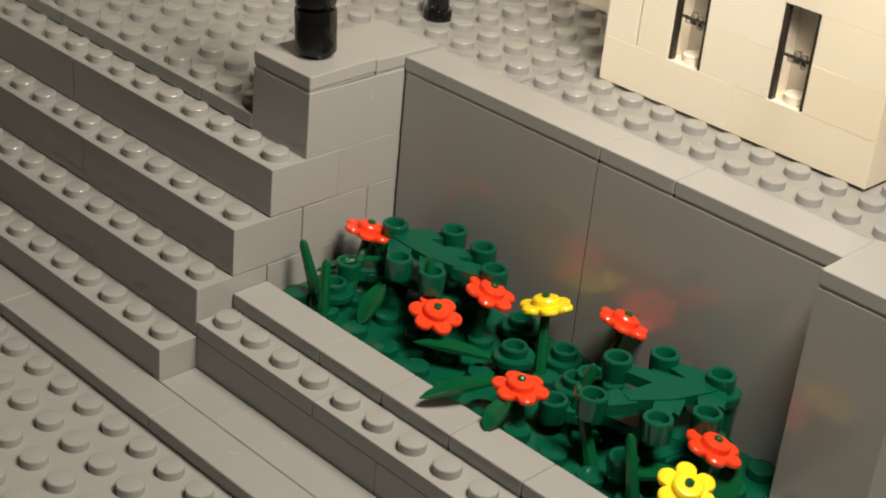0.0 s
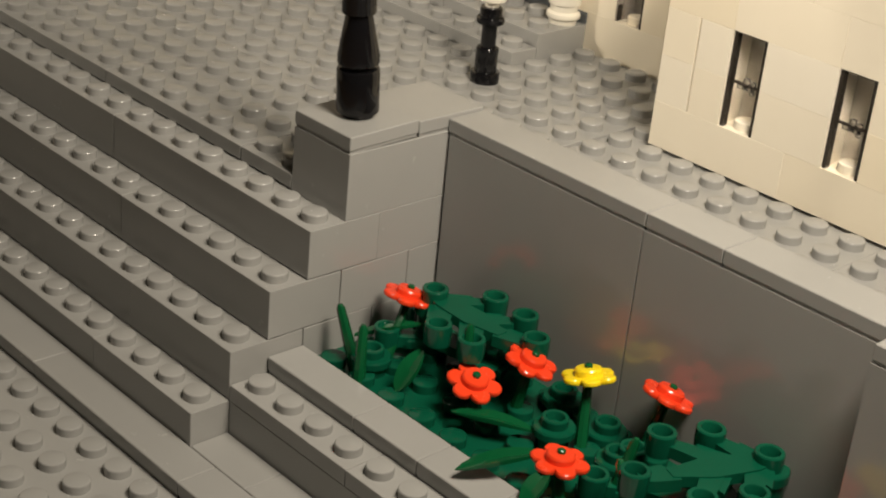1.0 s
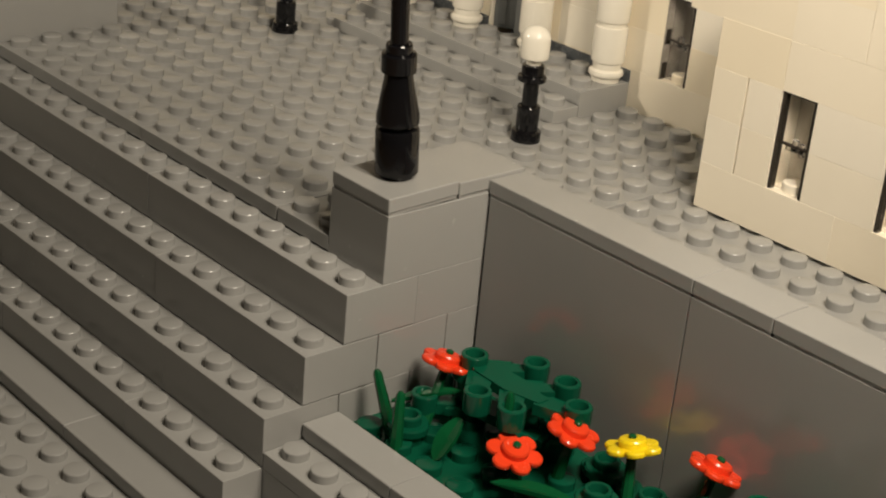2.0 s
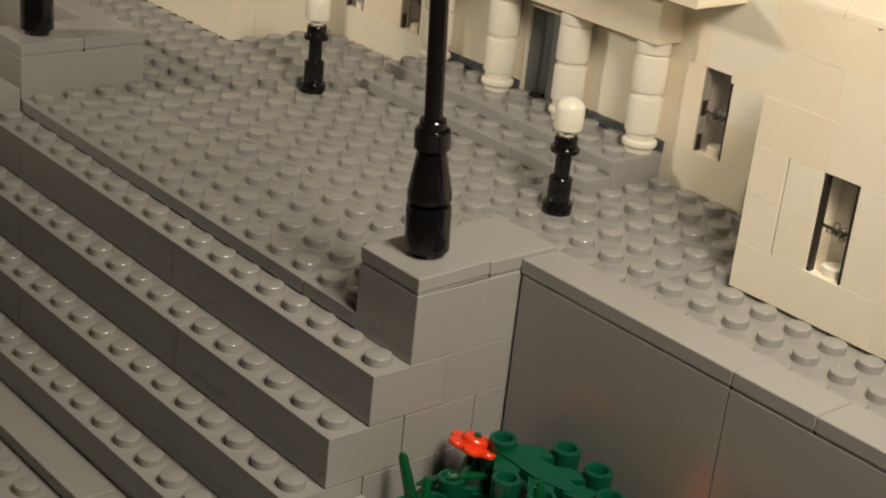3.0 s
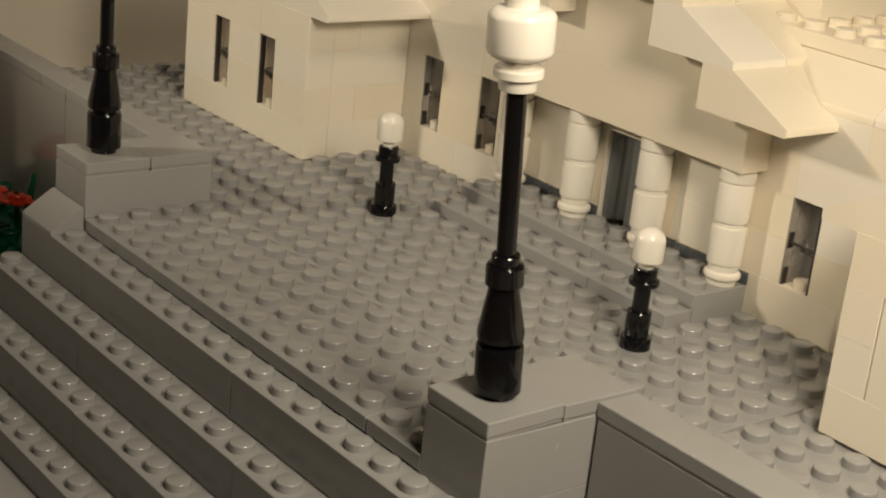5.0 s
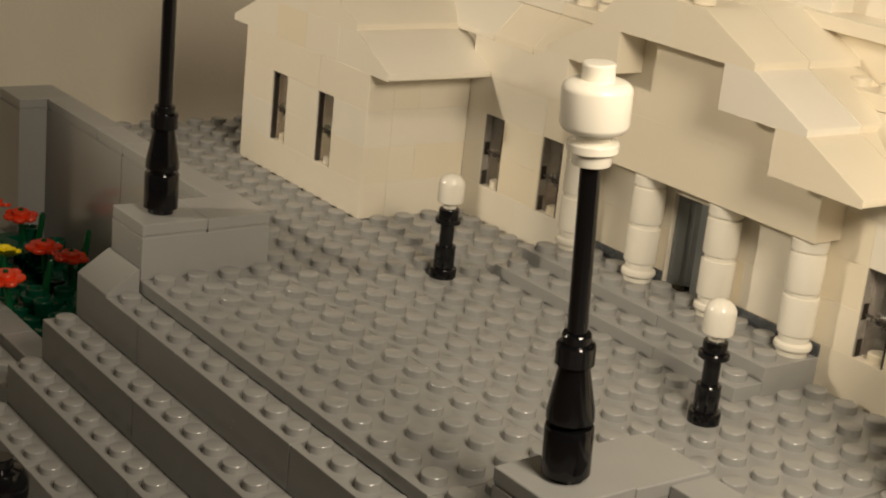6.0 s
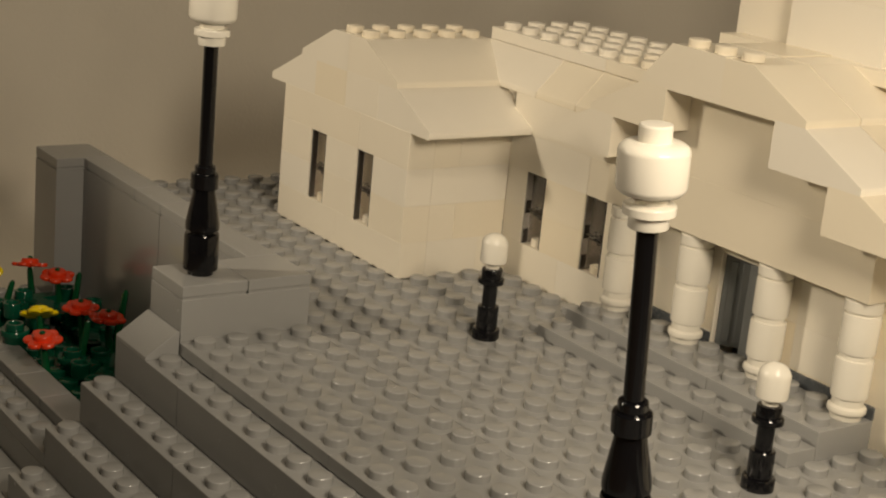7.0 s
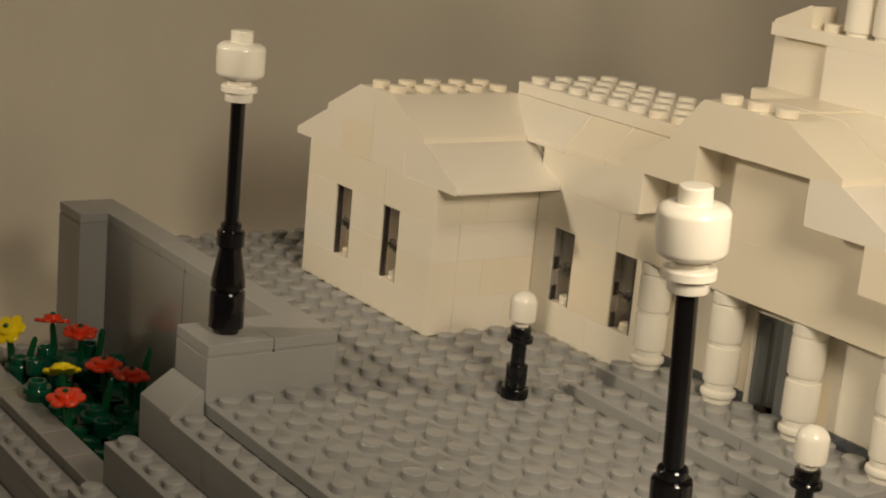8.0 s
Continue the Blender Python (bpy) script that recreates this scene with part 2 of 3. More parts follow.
# ---- plaza ----
plaza = thing("floor_plaza", (0, 5, 0), "upper plaza floor of light grey studded plates", "floor", kind="structure")


def plaza_plate(x0, x1, y0, y1, z=0.0, seg_skip=None, lift=0.0, slit=0.003):
    bm = bmesh.new()
    add_box(bm, x0 + slit, x1 - 0.003, y0 + 0.003, y1 - 0.003, z + lift, z + 0.4, 0.012)
    for i in range(int(x0), int(x1)):
        for j in range(int(y0), int(y1)):
            if seg_skip and seg_skip(i + 0.5, j + 0.5):
                continue
            add_stud(bm, i + 0.5, j + 0.5, z + 0.4)
    part("plate", bm, GREY, plaza, at=(0, -5, 0))


def under(x, y):
    """Studs that stand under the building or under the portico steps."""
    return (1 < x < 9 and y > 10) or (-29 < x < -21 and y > 10) or (-29 < x < 9 and y > 14) or (-15 < x < -5 and y > 11) or (abs(abs(x + 10) - 5.5) < 0.1 and abs(y - 9.5) < 0.1)


# the front plates sit a little high, with a dark gap over the top step
for x0, x1 in ((-18, -16), (-16, -10), (-10, -4), (-4, -2)):
    plaza_plate(x0, x1, 1, 5, 0.0, None, 0.045, 0.045 if x0 == -4 else 0.008)
for x0, x1, y0, y1 in ((-34, -28, 5, 11), (-28, -20, 5, 11), (-20, -10, 5, 11), (-10, 0, 5, 11), (0, 8, 5, 11), (8, 14, 5, 11), (-34, -28, 11, 17), (-28, -20, 11, 15), (-20, -10, 11, 15), (-10, 0, 11, 15), (0, 8, 11, 15), (8, 14, 11, 17)):
    plaza_plate(x0, x1, y0, y1, -0.07 if x0 >= 0 and y0 == 5 else 0.0, under)
bm = bmesh.new()
add_box(bm, -18, -2, 2, 5, -4.8, -0.004)
add_box(bm, -33.98, 13.98, 5, 24, -4.8, -0.004)
part("base_block", bm, GREY, plaza, "plain grey base below the plaza", (0, -5, 0))


def pier(x, loose):
    """A low pier of one brick with two tiles on it; x: its lower end."""
    o = (x + 1, 3, 0)
    p = thing("pier", o, "low grey brick pier capped with smooth tiles", "pier", "piers beside the stairs", "structure")
    brick(p, x, 1, 0.0, 2, 4, 1.6, GREY, (), "brick", False, o)
    a = brick(p, x, 1, 1.6, 2, 2, 0.4, GREY, (), "tile", True, o)
    if loose:
        a.rotation_euler = (radians(1.5), 0, 0)
    brick(p, x, 3, 1.6, 2, 2, 0.4, GREY, (), "tile", True, o)
    return p


pier(-2, True)
pier(-20, False)


# ---- planters ----
def planter(flip):
    """A sunken planter beside the stairs: back wall of tall panels, end pier, low front wall with a tiled rim."""
    fx = (lambda x, n: mirror(x) - n) if flip else (lambda x, n: x)
    o = (mirror(6) if flip else 6, 4, -4.8)
    p = thing("planter_wall", o, "grey planter walls of smooth panels with a tiled rim", "planter", "planters beside the stairs", "structure")
    back, sink = (4, 0.0) if flip else (3.88, 0.08)
    for x, n in ((0.08, 5.9), (6, 6)):
        brick(p, fx(x, n), back, -4.8, n, 5 - back, 6.4 - sink, GREY_SMOOTH, (), "panel", False, o)
    for x, n in ((0, 6), (6, 2), (8, 4)):
        brick(p, fx(x, n), back, 1.6 - sink, n, 5 - back, 0.4, GREY, (), "tile", True, o, 0.2)
    shift = -0.3 if flip else 0.05
    brick(p, fx(12, 2) + shift, 3, -4.8, 2, 2, 6.4, GREY_SMOOTH, (), "panel", False, o)
    brick(p, fx(12, 2) + shift, 3, 1.6, 2, 2, 0.4, GREY, (), "tile", True, o)
    if flip:
        brick(p, -32.3, 4, -4.8, 0.3, 1, 6.4, GREY_SMOOTH, (), "panel", False, o)
        brick(p, -32.3, 4, 1.6, 0.3, 1, 0.4, GREY, (), "tile", True, o)
    for x, n in ((0, 6), (6, 8)):
        brick(p, fx(x, n), -2, -4.8, n, 2, 1.2, GREY, (), "brick", False, o)
    for x, n in ((0, 4), (4, 8), (12, 2)):
        brick(p, fx(x, n), -2, -3.6, n, 2, 0.4, GREY, tuple((i + 0.5, 0.5) for i in range(n)), "plate", False, o)
    for x, n in ((0, 3), (3, 2), (5, 2), (7, 2), (9, 3)):
        brick(p, fx(x, n), -1, -3.2, n, 1, 0.4, GREY, (), "tile", True, o, 0.5)
    brick(p, fx(12, 2), 0, -4.8, 2, 3, 1.6, GREY, grid(2, 3), "brick", False, o)
    brick(p, fx(12, 2), -1, -3.2, 2, 1, 0.01, GREY, grid(2, 1), "plate", False, o)
    soil = part("soil_plate", brick_mesh(12, 4, 1.6, grid(12, 4), GREEN, "soil_plate"), GREEN, p, "dark green studded plate", Vector((fx(0, 12), 0, -4.8)) - Vector(o))
    return p


planter(False)
planter(True)


# ---- buildings ----
def window(parent, x, y, z, w, h, o, full=True):
    """A narrow window in a wall that faces -y: smoky jambs, a clear pane and a clear latch before a back toned lit or
    dim.
    """
    ox, oy, oz = o
    bm = bmesh.new()
    if full:
        add_box(bm, 0.0, 0.1, 0.06, 0.22, 0, h)
    else:
        # two short dark pieces on the left jamb, at the foot and midway
        add_box(bm, 0.0, 0.05, 0.06, 0.26, 0, h * 0.2)
        add_box(bm, 0.0, 0.05, 0.06, 0.26, h * 0.42, h * 0.6)
    add_box(bm, w - 0.11, w, 0.06, 0.24, 0, h)
    add_box(bm, 0.1, w - 0.11, 0.08, 0.26, h - 0.05, h)
    add_box(bm, 0.1, w - 0.11, 0.10, 0.20, h * 0.475, h * 0.495)
    win = part("window", bm, SMOKE, parent, "narrow window with a clear pane in a smoky frame", (x - ox, y - oy, z - oz))
    bm = bmesh.new()
    add_box(bm, 0.1, w - 0.11, 0.22, 0.25, 0.02, h - 0.05)
    pane = part("pane", bm, GLASS, win, "clear plastic pane")
    pane.visible_shadow = False
    bm = bmesh.new()
    add_box(bm, 0.0, w, 0.80, 0.98, 0.0, h, 0.01)
    add_box(bm, w - 0.32, w - 0.2, 0.62, 0.80, h * 0.55, h - 0.02, 0.01)
    if not full:
        add_box(bm, 0.0, 0.035, 0.03, 0.80, 0.0, h)
    # the right wing takes the lit tone, all other windows the dim one
    part("back_panel", bm, BACK_LIT if x > 0 else BACK_DIM, win, "beige grey panel behind the pane, toned lit or dim")
    bm = bmesh.new()
    add_box(bm, w * 0.28, w - 0.11, 0.10, 0.19, h * 0.43, h * 0.475, 0.012)
    add_box(bm, w * 0.46, w * 0.60, 0.06, 0.19, h * 0.44, h * 0.56, 0.015)
    add_box(bm, w * 0.66, w * 0.78, 0.08, 0.19, h * 0.40, h * 0.54, 0.015)
    latch = part("latch", bm, GLASS, win, "clear plastic latch")
    latch.visible_shadow = False
    bm = bmesh.new()
    add_lathe(bm, ((0.3, 0.0), (0.3, 0.2), (0.28, 0.215)), w * 0.52, 0.44, 18)
    part("stud", bm, CREAM, win)
    return win


def slope33(bm, x_tip, x_top, y0, y1, z, h=1.2, lip=0.2, flat=1.0):
    """A 33 degree slope brick: its low tip at x_tip, its high edge at x_top, then a flat part."""
    s = 1 if x_top > x_tip else -1
    g = GAP * s
    add_prism(bm, ((x_tip + g, z), (x_top + s * flat - g, z), (x_top + s * flat - g, z + h), (x_top, z + h), (x_tip + g, z + lip)), "y", y0 + GAP, y1 - GAP)


def roof_piece(parent, name, o, build, label=""):
    bm = bmesh.new()
    build(bm)
    bmesh.ops.translate(bm, vec=-Vector(o), verts=bm.verts[:])
    return part(name, bm, CREAM, parent, label, bevel=0.013)


def wing(x0):
    """A side wing, 8 studs wide, with two windows and a stepped gable roof."""
    o = (x0 + 4, 12, 0.4)
    w = thing("wing", o, "aged white brick side wing with narrow windows", "building", "wings of the toy building")
    wall = thing("wall", (0, 0, 0), "", "")
    wall.parent = w
    wins = (x0 + 2, x0 + 5)
    for k in range(4):
        z = 0.4 + 1.2 * k
        skip = [(a, a + 1) for a in wins] if k in (1, 2) else []
        lens = ((4, 4), (2, 2, 3), (2, 2, 3), (3, 2, 3))[k] if x0 < -10 else ((4, 4), (1, 1, 2, 2), (1, 1, 2, 2), (2, 3, 3))[k]
        p = x0
        idx = 0
        while p < x0 + 8:
            hit_ = [s for s in skip if s[0] <= p < s[1]]
            if hit_:
                p = hit_[0][1]
                continue
            stop = min([x0 + 8] + [s[0] for s in skip if s[0] > p])
            n = min(lens[idx % len(lens)], stop - p)
            idx += 1
            slit = 0.035 if n == 1 and p == x0 + 1 else 0.0
            low = 0.03 if k == 0 else 0.0
            brick(wall, p + slit, 10, z + low, n - slit, 1, 1.2 - low, CREAM, (), "brick", False, o)
            p += n
        for side in (x0, x0 + 7):
            q = 11
            for n in (((2, 1), (1, 2), (3,), (1, 2))[k]):
                brick(wall, side, q, z, 1, n, 1.2, CREAM, (), "brick", False, o)
                q += n
    for a in wins:
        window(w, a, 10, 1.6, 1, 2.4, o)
    roof = thing("roof", (0, 0, 0), "", "")
    roof.parent = w
    for y0, y1 in ((10, 14.3),):
        roof_piece(roof, "slope_brick", o, lambda bm: slope33(bm, x0 + 9, x0 + 7, y0, y1, 5.2))
        roof_piece(roof, "slope_brick", o, lambda bm: slope33(bm, x0 - 1, x0 + 1, y0, y1, 5.2))
    for a, b in ((2, 4), (4, 6)):
        brick(roof, x0 + a, 10, 5.2, 2, 4, 1.2, CREAM, (), "brick", False, o)
    for y0, y1 in ((10, 15),):
        roof_piece(roof, "slope_brick", o, lambda bm: slope33(bm, x0 + 7, x0 + 5, y0 - 0.006, y1, 6.385))
        roof_piece(roof, "slope_brick", o, lambda bm: slope33(bm, x0 + 1, x0 + 3, y0 - 0.006, y1, 6.385))
    bm = bmesh.new()
    for i in range(2):
        for j in range(5):
            add_stud(bm, x0 + 3.5 + i, 10.5 + j, 7.6, 16)
    bmesh.ops.translate(bm, vec=-Vector(o), verts=bm.verts[:])
    part("ridge_studs", bm, CREAM, roof, "two rows of studs along the ridge")
    return w


wing(-29)
wing(1)

# the hall between the wings, behind the portico
O = (-10, 17, 0.4)
hall = thing("main_hall", O, "long aged white brick hall with studded flat roof", "building")
wall = thing("wall", (0, 0, 0), "", "")
wall.parent = hall
wins = (-20, -17, -4, -1)
for k in range(5):
    z = 0.4 + 1.2 * k
    skip = [(a, a + 1) for a in wins] if k in (1, 2) else []
    if k in (0, 1, 2):
        skip = skip + [(-11, -9)]
    p, idx, lens = -21, 0, ((3, 4, 2, 4), (1, 2, 4, 2), (1, 2, 2, 3), (4, 3, 4, 2), (2, 4, 3, 4))[k]
    while p < 1:
        hit_ = [s for s in skip if s[0] <= p < s[1]]
        if hit_:
            p = hit_[0][1]
            continue
        stop = min([1] + [s[0] for s in skip if s[0] > p])
        n = min(lens[idx % len(lens)], stop - p)
        idx += 1
        brick(wall, p, 14, z, n, 1, 1.2, CREAM, (), "brick", False, O)
        p += n
for a in wins:
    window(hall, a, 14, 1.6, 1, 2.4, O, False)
roof = thing("roof", (0, 0, 0), "", "")
roof.parent = hall
for a, b in ((-24, -20), (-20, -18), (-18, -14), (-6, -2), (-2, 0), (0, 4)):
    def slope(bm, a=a, b=b):
        add_prism(bm, ((14 + GAP, 6.4), (16, 6.4), (16, 7.6), (15, 7.6), (14 + GAP, 6.6)), "x", a + GAP, b - GAP)
    roof_piece(roof, "slope_brick", O, slope)
for a, b in ((-24, -18), (-18, -10), (-10, -2), (-2, 4)):
    brick(roof, a, 15, 7.62, b - a, 4, 0.4, CREAM, grid(b - a, 4), "plate", False, O)
bm = bmesh.new()
add_box(bm, -24, 4, 19, 19.9, 0, 7.6)
add_box(bm, -28.9, 8.9, 19.0, 19.9, 0, 6.0)
bmesh.ops.translate(bm, vec=-Vector(O), verts=bm.verts[:])
part("rear_wall", bm, CREAM, hall)
# door at the back of the portico
bm = bmesh.new()
add_box(bm, -11, -10.94, 13.97, 14.9, 1.2, 4.0, 0.01)
add_box(bm, -9.06, -9, 13.97, 14.9, 1.2, 4.0, 0.01)
add_box(bm, -10.94, -9.06, 13.97, 14.9, 3.92, 4.0, 0.01)
add_box(bm, -10.94, -9.06, 14.8, 14.9, 1.2, 3.92)
bmesh.ops.translate(bm, vec=-Vector(O), verts=bm.verts[:])
door = part("door", bm, CREAM, hall, "double door of smoky grey panels")
bm = bmesh.new()
add_box(bm, 0.0, 0.84, -0.06, 0.06, 0, 2.65, 0.02)
add_box(bm, 0.14, 0.36, -0.1, -0.06, 0.12, 2.5, 0.015)
add_box(bm, 0.5, 0.72, -0.1, -0.06, 0.12, 2.5, 0.015)
leaf_mesh = finish(bm, "door_leaf", DOORGREY)
for x, turn in ((-10.93, 38), (-9.98, 4)):
    ob = part("door_leaf", leaf_mesh, DOORGREY, door, "slate grey panelled door leaf", Vector((x, 14.14, 1.22)) - Vector(O))
    ob.rotation_euler = (0, 0, radians(turn))

# portico: two low steps, four columns, a plain wall above and stepped gable slopes
PO = (-10, 13, 0.4)
portico = thing("portico", PO, "aged white portico with four columns on grey steps", "portico")
for x, n in ((-15, 4), (-11, 3), (-8, 3)):
    brick(portico, x, 11, 0.4, n, 1, 0.4, GREY, grid(n, 1), "plate", False, PO)
COLS = (-14.5, -11.5, -8.5, -5.5)
for x, n in ((-15, 2), (-13, 4), (-9, 4)):
    sk = tuple((i, 1) for i in range(n) if x + i + 0.5 in COLS)
    brick(portico, x, 12, 0.4, n, 2, 0.8, GREY, grid(n, 2, sk), "plate", False, PO)
for x, n in ((-15, 4), (-9, 4)):
    brick(portico, x, 13.93, 1.2, n, 0.09, 0.35, DARKGREY, (), "skirting", False, PO)


def column_part(bm):
    prof = [(0.40, 0), (0.42, 0.13), (0.47, 0.16), (0.50, 0.20), (0.505, 0.26), (0.49, 0.32), (0.44, 0.35), (0.405, 0.37), (0.405, 0.44)]
    for base in (0.44, 1.62):
        prof += [(0.415, base), (0.415, base + 0.11), (0.43, base + 0.13), (0.472, base + 0.15), (0.482, base + 0.2), (0.482, base + 1.12), (0.47, base + 1.16)]
    prof += [(0.42, 2.80), (0.42, 2.84), (0.485, 2.87), (0.487, 3.12), (0.46, 3.16), (0.3, 3.2)]
    add_lathe(bm, prof, 0, 0, 28)


bm = bmesh.new()
column_part(bm)
col_mesh = finish(bm, "column", WHITE)
for x in COLS:
    part("column", col_mesh, WHITE, portico, at=Vector((x, 13.5, 1.2)) - Vector(PO))
bm = bmesh.new()
add_box(bm, -15, -5, 13, 14, 4.4, 6.0, 0.015)
add_box(bm, -15, -5, 13, 14, 6.0, 7.2)
add_box(bm, -13, -7, 13, 14, 7.2, 8.4)
bmesh.ops.translate(bm, vec=-Vector(PO), verts=bm.verts[:])
part("gable_wall", bm, CREAM, portico, "plain smooth wall above the columns")
gable = thing("gable_roof", (0, 0, 0), "", "")
gable.parent = portico
for y0, y1 in ((12, 14), (14, 16)):
    for tip, z in ((-3, 6.0), (-5, 7.185), (-7, 8.37)):
        roof_piece(gable, "slope_brick", PO, lambda bm: slope33(bm, tip, tip - 2, y0 + 0.004 * (z - 6), y1, z))
    for tip, z in ((-17, 6.0), (-15, 7.185)):
        roof_piece(gable, "slope_brick", PO, lambda bm: slope33(bm, tip, tip + 2, y0 + 0.004 * (z - 6), y1, z))
    roof_piece(gable, "slope_brick", PO, lambda bm: slope33(bm, -13, -12, y0 + 0.01, y1, 8.37, 1.23, 0.2, 2.0))
bm = bmesh.new()
for x in (-11.5, -10.5, -9.5):
    add_stud(bm, x, 12.5, 9.6, 20)
bmesh.ops.translate(bm, vec=-Vector(PO), verts=bm.verts[:])
part("ridge_studs", bm, CREAM, gable, "studs along the gable ridge")

# the drum of the dome behind the portico
DO = (-10, 20, 8)
drum = thing("dome_drum", DO, "aged white drum base of the dome with columns", "tower")
for a, b, y0, y1, z0, z1 in ((-14.2, -5.8, 16, 24, 7.6, 9.15), (-13.95, -5.9, 15.65, 18, 9.15, 9.55), (-14.1, -11.7, 16.45, 19, 9.35, 11.1), (-11.7, -8.3, 16, 19, 9.35, 11.1), (-8.3, -6.0, 16.9, 19, 9.35, 11.1), (-12, -8, 19, 24, 9.35, 11.1), (-13.85, -6.15, 16, 24, 11.1, 11.45)):
    brick(drum, a, y0, z0, round(b - a, 2), round(y1 - y0, 2), round(z1 - z0, 2), CREAM, (), "brick", False, DO)
bm = bmesh.new()
add_stud(bm, -11.95, 16.5, 11.45)
bmesh.ops.translate(bm, vec=-Vector(DO), verts=bm.verts[:])
part("stud", bm, CREAM, drum)
bm = bmesh.new()
add_lathe(bm, ((0.4, 0), (0.4, 0.1), (0.485, 0.12), (0.485, 1.15), (0.46, 1.18), (0.4, 1.2), (0.4, 1.3), (0.485, 1.32), (0.485, 2.4)), 0, 0, 20)
round_mesh = finish(bm, "column", WHITE)
for x, y in ((-11.0, 16.5), (-10.0, 16.5), (-9.0, 16.5), (-8.0, 16.5)):
    part("column", round_mesh, CREAM, drum, at=Vector((x, y, 11.45)) - Vector(DO))
# unseen round wall, raised so that its shadow darkens the cloth behind
bm = bmesh.new()
add_lathe(bm, ((3.1, 0), (3.1, 7.6), (3.3, 7.7), (3.3, 8.2), (2.9, 8.4)), 0, 0, 32)
part("drum_wall", bm, CREAM, drum, "plain round wall behind the columns, added to shade the cloth", Vector((-10, 20.2, 11.45)) - Vector(DO))
roof_piece(drum, "slope_brick", DO, lambda bm: slope33(bm, -13.75, -12.5, 16, 17, 11.45, 0.62, 0.08, 0.12))


# ---- lamps ----
def lamp_post(x, y, lean):
    """A black lamp post with a white globe on it."""
    lamp = thing("lamp_post", (x, y, 2.0), "tall black lamp post with a white globe on a pier", "lamp post", "tall lamp posts")
    def turned(name, prof, mat, label="", seg=28):
        bm = bmesh.new()
        add_lathe(bm, prof, 0, 0, seg)
        return part(name, bm, mat, lamp, label)
    turned("base", ((0.36, 0), (0.36, 0.1), (0.385, 0.14), (0.485, 0.16), (0.485, 1.12), (0.46, 1.17), (0.33, 1.18), (0.33, 1.28)), BLACK)
    turned("cone", ((0.40, 1.26), (0.475, 1.3), (0.475, 1.46), (0.32, 2.3), (0.30, 2.44)), BLACK)
    turned("collar", ((0.30, 2.42), (0.385, 2.46), (0.385, 2.84), (0.36, 2.87), (0.29, 2.88), (0.29, 3.05), (0.27, 3.08)), BLACK)
    turned("pole", ((0.2, 3.0), (0.2, 6.55)), BLACK, "thin black pole", 18)
    turned("ring", ((0.36, 6.4), (0.37, 6.42), (0.37, 6.62), (0.39, 6.64), (0.48, 6.66), (0.48, 6.80), (0.46, 6.83), (0.33, 6.86), (0.33, 6.98)), WHITE, "white ribbed collar")
    prof = [(0.34, 6.96), (0.47, 7.0)]
    for k in range(9):
        a = radians(-90 + 10 * k)
        prof.append((0.40 + 0.245 * math.cos(a), 7.2 + 0.2 * math.sin(a)))
    for k in range(9):
        a = radians(10 * k)
        prof.append((0.40 + 0.245 * math.cos(a), 7.78 + 0.18 * math.sin(a)))
    prof += [(0.30, 7.965), (0.30, 8.24), (0.28, 8.27), (0.2, 8.275)]
    turned("globe", prof, WHITE, "smooth white globe", 36)
    lamp.rotation_euler = (radians(lean), 0, 0)
    return lamp


lamp_post(-1, 2, 3.8)
lamp_post(-19, 2, 0.2)


def garden_lamp(x, y):
    lamp = thing("garden_lamp", (x, y, 0.4), "short black lamp with a white domed head", "lamp", "short plaza lamps")
    def turned(name, prof, mat, label="", seg=24):
        bm = bmesh.new()
        add_lathe(bm, prof, 0, 0, seg)
        return part(name, bm, mat, lamp, label)
    turned("base", ((0.40, 0), (0.40, 0.26), (0.38, 0.3), (0.31, 0.32), (0.31, 0.95), (0.29, 0.98), (0.21, 0.99), (0.21, 1.66)), BLACK)
    turned("collar", ((0.21, 1.62), (0.35, 1.65), (0.385, 1.68), (0.385, 1.79), (0.365, 1.82), (0.3, 1.83), (0.305, 2.06), (0.285, 2.1), (0.2, 2.12)), BLACK)
    turned("neck", ((0.2, 2.1), (0.2, 2.28)), WHITE)
    prof = [(0.30, 2.26), (0.37, 2.30), (0.385, 2.36), (0.385, 2.82)]
    for k in range(1, 9):
        a = radians(11 * k)
        prof.append((0.385 * math.cos(a), 2.82 + 0.33 * math.sin(a)))
    turned("dome", prof, WHITE, "white domed head")
    return lamp


garden_lamp(-4.5, 9.5)
garden_lamp(-15.5, 9.5)


# ---- planting ----
def blade(bm, base, tip, r0, r1, seg=8):
    """A tapered round stalk."""
    a, b = Vector(base), Vector(tip)
    q = (b - a).to_track_quat("Z", "Y").to_matrix()
    rings = []
    for t, r in ((0, r0), (0.5, (r0 + r1) / 2), (0.94, r1), (1.0, r1 * 0.5)):
        c = a.lerp(b, t)
        rings.append([bm.verts.new(c + q @ Vector((r * math.cos(2 * math.pi * k / seg), r * math.sin(2 * math.pi * k / seg), 0))) for k in range(seg)])
    for lo, hi in zip(rings, rings[1:]):
        for k in range(seg):
            bm.faces.new((lo[k], lo[(k + 1) % seg], hi[(k + 1) % seg], hi[k]))
    bm.faces.new(rings[-1])
    bm.faces.new(rings[0][::-1])


